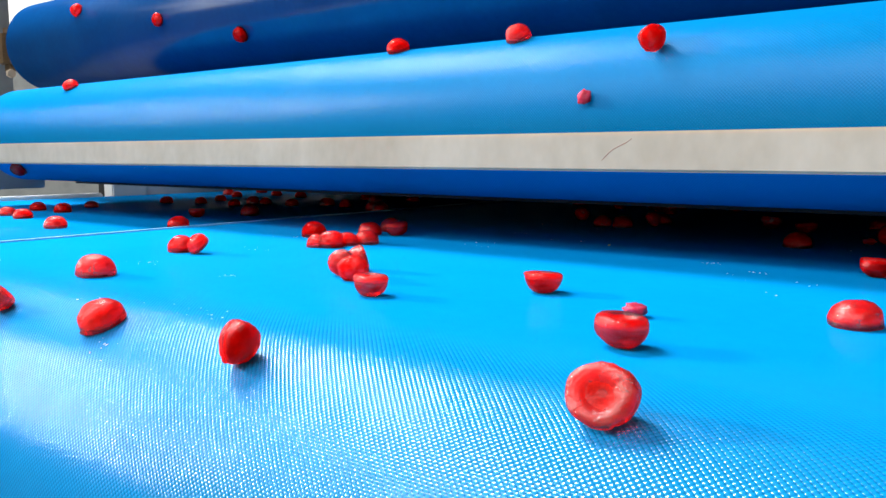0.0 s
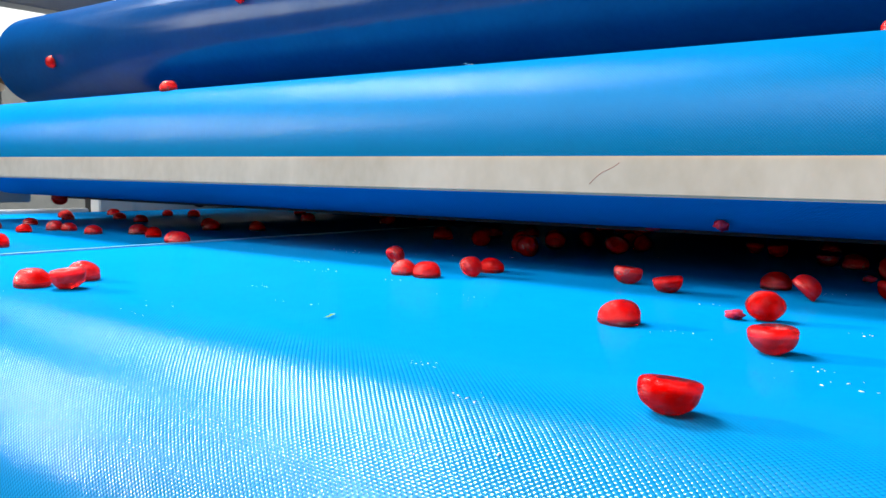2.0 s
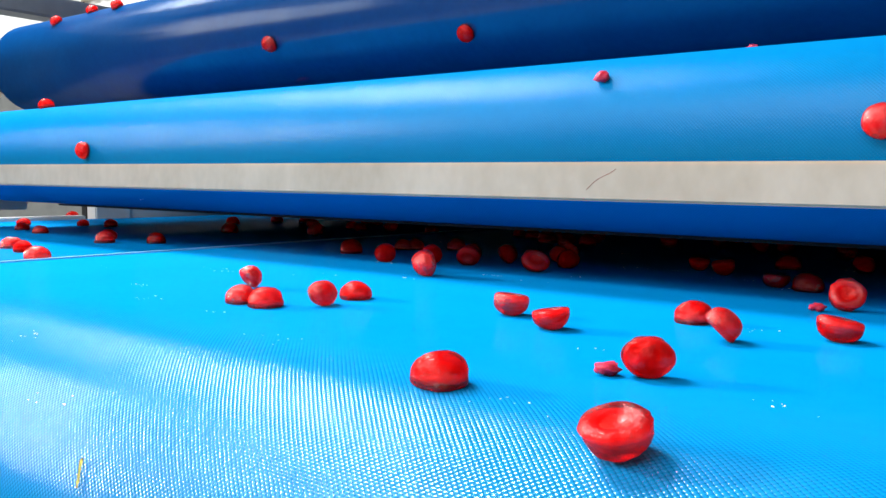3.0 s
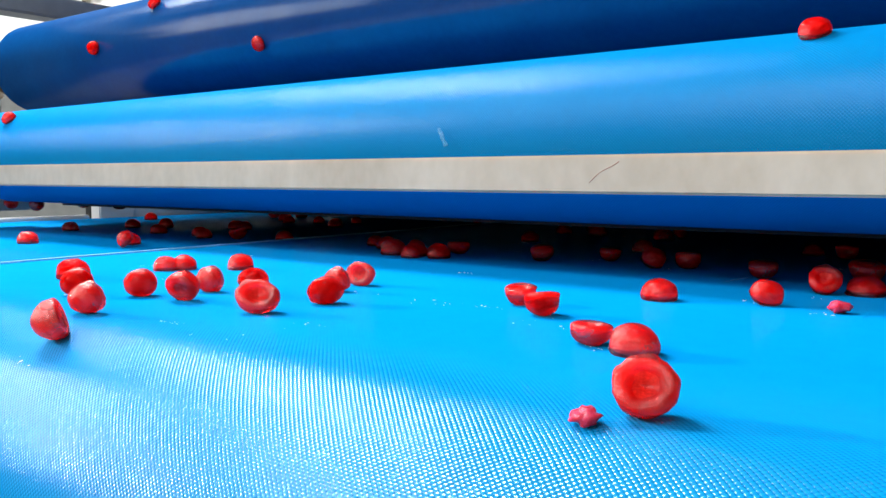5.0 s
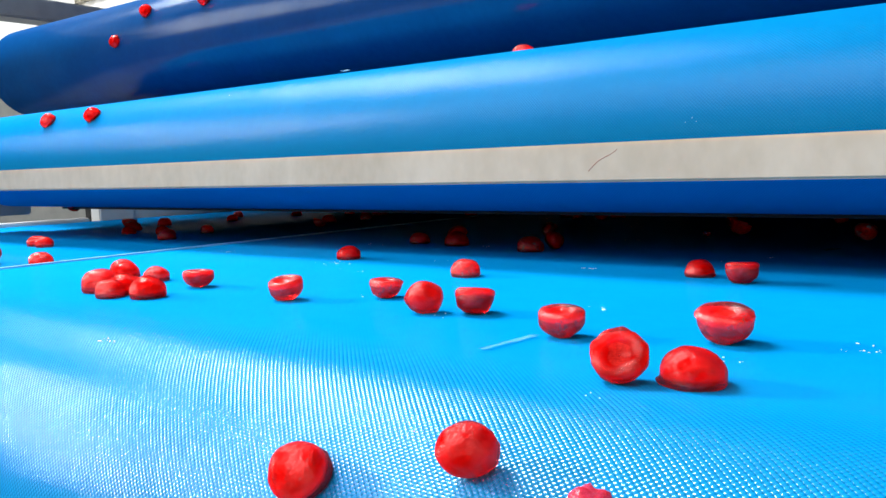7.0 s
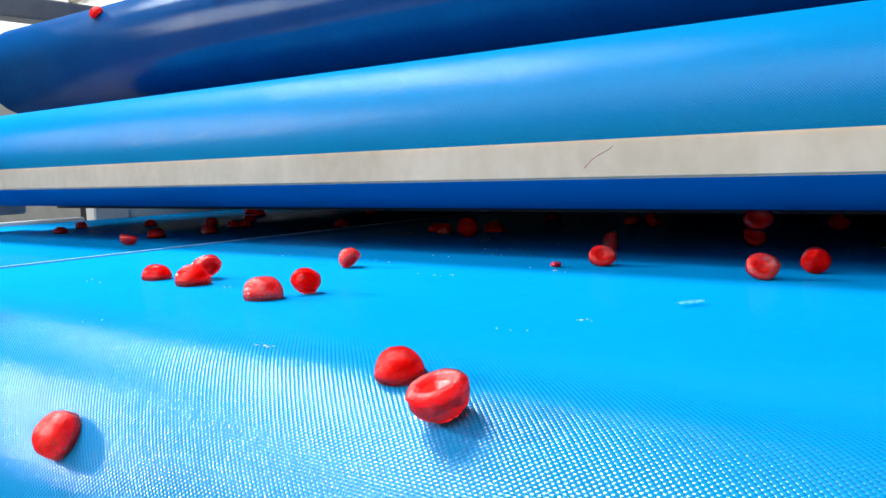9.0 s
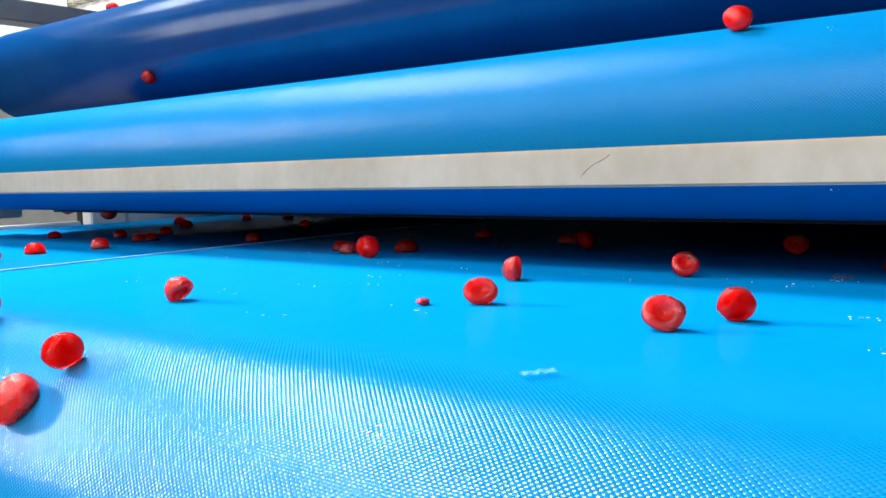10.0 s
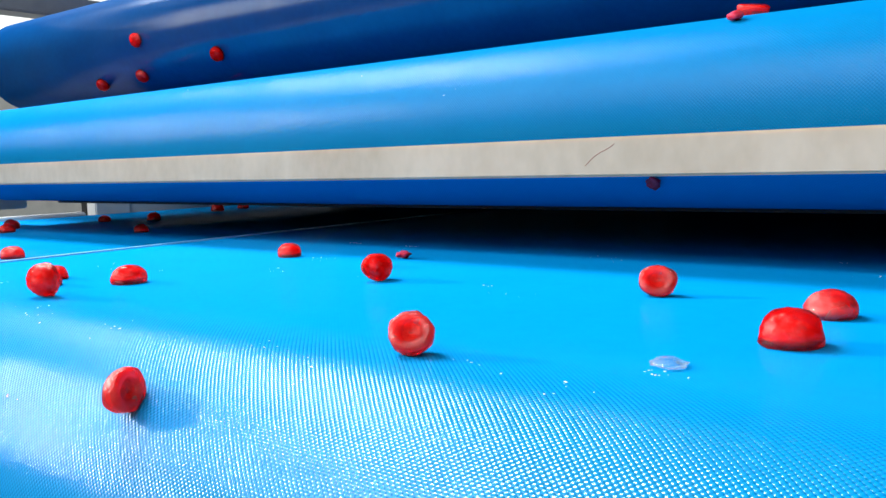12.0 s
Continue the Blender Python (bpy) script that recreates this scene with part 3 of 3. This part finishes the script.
candy(LOWER, -0.414, -0.786, 19.6, "s", 10, 26)
candy(LOWER, -0.380, -0.793, 21.1, "t", 94, 26)
candy(LOWER, -0.322, -0.796, 20.2, "s", 65, 26)
candy(LOWER, -1.242, -0.799, 21.2, "d", 241)
candy(LOWER, -0.353, -0.834, 18.5, "s", 5)
candy(LOWER, -0.209, -0.835, 19.3, "c", 90)
candy(LOWER, -0.533, -0.837, 18.5, "d", 29)
candy(LOWER, -0.527, -0.849, 19.4, "d", 183)
candy(LOWER, -1.179, -0.857, 18.5, "d", 9)
candy(LOWER, -0.236, -0.858, 18.5, "c", 281, 20)
candy(LOWER, -1.132, -0.874, 21.1, "d", 214)
candy(LOWER, -0.495, -0.876, 21.0, "d", 187)
candy(LOWER, -0.359, -0.864, 19.7, "s", 192)
candy(LOWER, -0.912, -0.918, 23.0, "d", 296)
candy(LOWER, -0.183, -0.920, 20.8, "d", 4)
candy(LOWER, -0.091, -0.932, 10.6, "b", 231)
candy(LOWER, -0.129, -0.937, 19.1, "t", 23)
candy(LOWER, -1.394, -0.956, 23.0, "d", 92)
candy(LOWER, -0.782, -0.958, 23.0, "t", 319)
candy(LOWER, -0.806, -0.977, 23.0, "d", 100)
candy(LOWER, -0.113, -0.999, 21.0, "k", 22, 3)
candy(LOWER, -0.093, -1.009, 22.3, "d", 125, 8)
candy(LOWER, -0.450, -1.022, 18.5, "d", 236)
candy(LOWER, -0.427, -1.032, 22.2, "d", 176)
candy(LOWER, -0.478, -1.033, 25.0, "d", 262)
candy(LOWER, -0.454, -1.034, 22.8, "d", 181)
candy(LOWER, -0.164, -1.052, 20.6, "c", 268)
candy(LOWER, -1.081, -1.058, 22.0, "d", 128)
candy(LOWER, -0.345, -1.065, 20.5, "c", 236)
candy(LOWER, -0.250, -1.070, 20.2, "t", 55)
candy(LOWER, -0.104, -1.073, 23.1, "c", 301)
candy(LOWER, -0.437, -1.075, 20.6, "c", 188)
candy(LOWER, -0.526, -1.078, 23.0, "d", 151)
candy(LOWER, -0.227, -1.080, 21.2, "c", 18)
candy(LOWER, -0.491, -1.080, 18.5, "d", 221)
candy(LOWER, -0.822, -1.084, 20.2, "d", 46)
candy(LOWER, -0.556, -1.095, 19.2, "d", 106)
candy(LOWER, -0.774, -1.096, 23.0, "c", 174)
candy(LOWER, -0.299, -1.097, 18.9, "c", 262)
candy(LOWER, -0.937, -1.099, 22.2, "d", 312)
candy(LOWER, -0.860, -1.105, 20.0, "d", 185)
candy(LOWER, -0.711, -1.111, 21.2, "d", 75)
candy(LOWER, -1.077, -1.149, 23.0, "d", 174)
candy(LOWER, -1.039, -1.179, 23.0, "d", 141)
candy(LOWER, -0.311, -1.189, 20.3, "d", 359)
candy(LOWER, -0.905, -1.213, 20.0, "d", 279)
candy(LOWER, -0.928, -1.216, 23.0, "d", 47)
candy(LOWER, -0.148, -1.232, 20.0, "c", 159)
candy(LOWER, -0.459, -1.234, 20.8, "d", 351)
candy(LOWER, -0.178, -1.248, 18.5, "d", 162)
candy(LOWER, -1.234, -1.281, 23.0, "d", 156)
candy(LOWER, -0.847, -1.329, 23.0, "d", 90)
candy(LOWER, -0.353, -1.339, 23.3, "d", 40)
candy(LOWER, -0.442, -1.357, 23.9, "d", 320)
candy(LOWER, -0.344, -1.363, 18.9, "t", 76)
candy(LOWER, -0.490, -1.363, 20.1, "d", 352)
candy(LOWER, -0.987, -1.367, 19.8, "d", 158)
candy(LOWER, -0.458, -1.379, 20.5, "t", 247)
candy(LOWER, -0.936, -1.383, 18.5, "d", 82)
candy(LOWER, -1.042, -1.408, 23.0, "d", 24)
candy(LOWER, -0.887, -1.416, 18.5, "d", 41)
candy(LOWER, -1.115, -1.448, 23.0, "c", 307)
candy(LOWER, -0.407, -1.465, 18.6, "t", 273)
candy(LOWER, -1.094, -1.492, 21.4, "d", 207)
candy(LOWER, -0.135, -1.516, 19.5, "k", 28)
candy(LOWER, -0.270, -1.520, 7.0, "b", 121)
candy(LOWER, -0.244, -1.537, 18.5, "k", 32)
candy(LOWER, -0.808, -1.541, 19.5, "c", 304)
candy(LOWER, -0.115, -1.551, 19.0, "s", 35)
candy(LOWER, -0.859, -1.609, 21.5, "d", 128)
candy(LOWER, -1.082, -1.611, 18.5, "d", 233)
candy(LOWER, -0.281, -1.628, 19.4, "s", -70)
candy(LOWER, -0.846, -1.675, 21.1, "d", 215)
candy(LOWER, -1.156, -1.682, 19.1, "d", 74)
candy(LOWER, -0.190, -1.689, 19.4, "k", 32)
candy(LOWER, -0.465, -1.691, 23.3, "s", 0)
candy(LOWER, -0.510, -1.717, 18.5, "d", 16)
candy(LOWER, -0.104, -1.720, 12.6, "f", 252)
candy(LOWER, -0.536, -1.735, 18.5, "d", 171)
candy(LOWER, -1.076, -1.745, 18.5, "d", 106)
candy(LOWER, -0.470, -1.749, 22.2, "d", 66)
candy(LOWER, -0.902, -1.759, 18.5, "d", 288)
candy(LOWER, -0.897, -1.772, 18.5, "d", 67)
candy(LOWER, -0.078, -1.772, 24.2, "d", 322)
candy(LOWER, -0.989, -1.788, 18.5, "d", 211)
candy(LOWER, -0.746, -1.807, 21.1, "d", 54)
candy(LOWER, -0.332, -1.830, 21.4, "t", 86)
candy(LOWER, -0.078, -1.835, 22.3, "d", 222)
candy(LOWER, -0.982, -1.851, 18.5, "d", 190)
candy(LOWER, -0.163, -1.853, 20.1, "k", 25)
candy(LOWER, -0.375, -1.878, 18.5, "d", 30)
candy(LOWER, -0.486, -1.898, 19.6, "d", 215)
candy(LOWER, -0.391, -1.926, 10.1, "b", 150)
candy(LOWER, -1.089, -1.962, 20.3, "d", 72)
candy(LOWER, -1.157, -2.000, 23.0, "d", 232)
candy(LOWER, -0.898, -2.033, 18.5, "d", 317)
candy(LOWER, -1.155, -2.137, 18.5, "d", 86)
candy(LOWER, -1.101, -2.185, 20.6, "d", 267)
candy(LOWER, -1.197, -2.377, 23.0, "d", 232)
candy(LOWER, -1.217, -2.450, 21.0, "d", 249)
candy(MIDDLE, -0.476, 0.019, 21.2, "d", 162)
candy(MIDDLE, -0.351, 0.023, 20.7, "d", 149)
candy(MIDDLE, -0.228, 0.054, 20.7, "t", 75)
candy(MIDDLE, -0.271, 0.089, 9.5, "b", 57)
candy(MIDDLE, -1.009, 0.031, 20.4, "d", 272)
candy(MIDDLE, -1.127, 0.148, 21.9, "d", 321)
candy(MIDDLE, -0.091, 0.361, 21.8, "d", 173)
candy(MIDDLE, -0.807, 0.386, 20.0, "d", 251)
candy(MIDDLE, -0.178, 0.539, 9.5, "b", 139)
candy(MIDDLE, -1.073, 0.571, 20.8, "d", 280)
candy(MIDDLE, -0.256, 0.613, 9.5, "b", 257)
candy(MIDDLE, -0.887, 0.658, 20.4, "d", 182)
candy(MIDDLE, -0.082, 0.652, 21.2, "d", 339)
candy(MIDDLE, -0.128, 0.962, 19.6, "d", 156)
candy(MIDDLE, -1.112, 0.982, 20.4, "d", 342)
candy(MIDDLE, -1.202, 1.128, 20.2, "d", 248)
candy(MIDDLE, -1.128, 1.128, 20.2, "d", 353)
candy(MIDDLE, -1.151, 1.208, 21.3, "d", 174)
candy(MIDDLE, -1.059, 1.209, 21.1, "d", 297)
candy(MIDDLE, -0.369, 1.270, 21.6, "d", 242)
candy(MIDDLE, -0.995, 1.361, 20.9, "d", 128)
candy(MIDDLE, -0.896, 1.360, 20.3, "d", 140)
candy(MIDDLE, -0.463, 1.232, 20.7, "d", 256)
candy(MIDDLE, -1.163, 1.575, 21.1, "d", 182)
candy(MIDDLE, -0.166, 1.895, 20.4, "t", 329)
candy(MIDDLE, -1.101, 1.787, 20.4, "d", 209)
candy(MIDDLE, -0.930, 2.064, 20.4, "d", 88)
candy(MIDDLE, -1.195, 2.157, 21.7, "d", 352)
candy(MIDDLE, -1.069, 2.144, 20.6, "d", 186)
candy(MIDDLE, -0.176, 2.217, 21.9, "c", 265)
candy(MIDDLE, -1.150, 2.285, 19.9, "d", 85)
candy(MIDDLE, -0.216, 2.389, 9.5, "b", 101)
candy(MIDDLE, -0.171, 2.271, 9.5, "b", 185)
candy(UPPER, -1.260, 0.089, 21.8, "d", 244)
candy(UPPER, -1.033, 0.126, 20.2, "d", 40)
candy(UPPER, -0.866, 0.160, 21.3, "d", 213)
candy(UPPER, -0.952, -0.115, 19.9, "d", 297)
candy(UPPER, -1.307, -0.219, 20.8, "d", 215)
candy(UPPER, -0.839, -0.267, 20.3, "d", 283)
candy(UPPER, -0.782, -0.392, 21.4, "d", 326)
candy(UPPER, -1.164, -0.498, 20.2, "d", 14)
candy(UPPER, -1.324, -0.485, 20.0, "d", 300)
candy(UPPER, -1.249, -0.507, 20.6, "d", 332)
candy(UPPER, -0.494, -0.377, 20.0, "d", 351)
candy(UPPER, -0.805, -0.751, 20.0, "d", 21)
candy(UPPER, -1.169, -0.779, 22.0, "d", 115)
candy(UPPER, -1.040, -0.833, 19.9, "d", 68)
candy(UPPER, -0.834, -0.884, 19.8, "d", 92)
candy(UPPER, -0.921, -0.994, 20.7, "d", 280)
candy(UPPER, -1.023, -1.236, 19.6, "d", 238)
candy(UPPER, -1.153, -1.286, 20.4, "d", 339)
candy(UPPER, -0.899, -1.177, 21.0, "d", 302)
candy(UPPER, -1.032, -1.179, 20.0, "d", 191)
candy(UPPER, -1.099, -1.144, 19.5, "d", 207)
candy(UPPER, -0.949, -1.565, 21.9, "d", 209)
candy(UPPER, -0.864, -1.539, 21.7, "d", 352)
candy(UPPER, -1.024, -1.631, 21.6, "d", 191)
candy(UPPER, -1.158, -1.555, 21.9, "d", 281)
candy(UPPER, -0.980, -1.806, 21.0, "d", 48)
candy(UPPER, -1.199, -1.795, 20.2, "d", 262)
candy(UPPER, -0.904, -1.921, 20.3, "d", 297)
candy(UPPER, -1.112, -1.929, 20.2, "d", 180)
candy(UPPER, -1.170, -1.976, 21.5, "d", 214)
candy(UPPER, -1.037, -2.030, 20.5, "d", 288)
candy(UPPER, -0.878, -1.995, 21.1, "d", 189)
candy(UPPER, -1.060, -1.981, 20.7, "d", 80)


# ---- crumbs, syrup specks and scraps that ride on the belts ----
def specks(run, x, u, count, spread, mat, seed):
    """A loose sprinkle of tiny dried syrup specks on the belt."""
    rnd, bm = random.Random(seed), bmesh.new()
    for _ in range(count):
        r = rnd.choice((0.00012, 0.00016, 0.00022, 0.00036))
        m = pose(rnd.gauss(0, spread), rnd.gauss(0, spread * 0.5), r * 0.3, 0, 0, rnd.uniform(0, 360)) @ Matrix.Diagonal((rnd.uniform(1, 3.5), 1, 0.6, 1))
        bmesh.ops.create_icosphere(bm, subdivisions=1, radius=r, matrix=m)
    ob = tagged(mesh_object("syrup_specks", bm, mat, None, "", True), "tiny pale specks of dried syrup on the belt", "specks", kind="stuff")
    moving.append((ob, run, x, u, Matrix.Translation((0, 0, -0.004 if run is LOWER and x < -0.683 else 0))))


def scrap(name, label, run, x, u, length, width, turn, mat, seed, curl):
    """A thin crumpled scrap of film lying on the belt."""
    rnd, bm = random.Random(seed), bmesh.new()
    n, m = 14, 5
    grid = [[None] * m for _ in range(n)]
    for i in range(n):
        for j in range(m):
            a, c = i / (n - 1) - 0.5, j / (m - 1) - 0.5
            wide = width * (0.75 + 0.35 * noise.noise(Vector((i * 0.4, seed, 0))))
            z = 0.0006 + curl * (0.5 + 0.5 * noise.noise(Vector((i * 0.55 + seed, j * 0.6, 2.0))))
            grid[i][j] = bm.verts.new((a * length, c * wide + 0.1 * width * noise.noise(Vector((i * 0.3, 7.0, seed))), z))
    for i in range(n - 1):
        for j in range(m - 1):
            bm.faces.new((grid[i][j], grid[i + 1][j], grid[i + 1][j + 1], grid[i][j + 1])).smooth = True
    bmesh.ops.solidify(bm, geom=bm.faces[:], thickness=0.0003)
    ob = tagged(mesh_object(name, bm, mat), label, "scrap")
    moving.append((ob, run, x, u, pose(0, 0, 0, 0, 0, turn)))


_chance = random.Random(23)
for _k in range(120):
    specks(LOWER, _chance.uniform(-0.62, 0.02), 0.05 - _chance.uniform(0, 2.1), _chance.randint(3, 9), _chance.uniform(0.003, 0.012), FLECK, _k)
for _k in range(26):
    specks(MIDDLE, _chance.uniform(-1.0, 0.0), 0.1 + _chance.uniform(0, 2.3), _chance.randint(1, 3), 0.003, FLECK, 300 + _k)
scrap("film_strip", "clear bluish strip of film stuck to the belt", LOWER, -0.175, -1.03, 0.034, 0.0045, 83, FILM, 3, 0.0006)
scrap("film_flake", "crumpled pale blue film flake on the belt", LOWER, -0.140, -1.418, 0.013, 0.007, 60, FILM, 5, 0.0025)
scrap("leaf_shred", "yellow-green shred of leaf on the belt", LOWER, -0.282, -0.34, 0.011, 0.0022, 115, LEAF, 8, 0.0012)
scrap("film_flake", "small clear film flake on the middle belt", MIDDLE, -0.938, 1.124, 0.011, 0.006, 20, FILM, 9, 0.003)
scrap("film_flake", "small clear film flake on the middle belt", MIDDLE, -0.408, 0.370, 0.011, 0.008, 80, FILM, 11, 0.003)
scrap("film_flake", "small clear film flake on the middle belt", MIDDLE, -0.529, 1.319, 0.012, 0.008, 110, FILM, 12, 0.003)
scrap("film_flake", "small clear film flake on the middle belt", MIDDLE, -0.381, 1.032, 0.016, 0.005, 120, FILM, 13, 0.003)
scrap("film_flake", "small clear film flake on the middle belt", MIDDLE, -0.570, 2.192, 0.008, 0.006, 40, FILM, 14, 0.003)
scrap("film_flake", "small clear film flake on the middle belt", MIDDLE, -0.266, 2.204, 0.014, 0.007, 10, FILM, 15, 0.002)


def motions():
    for row in moving:
        ride(*row)


motions()
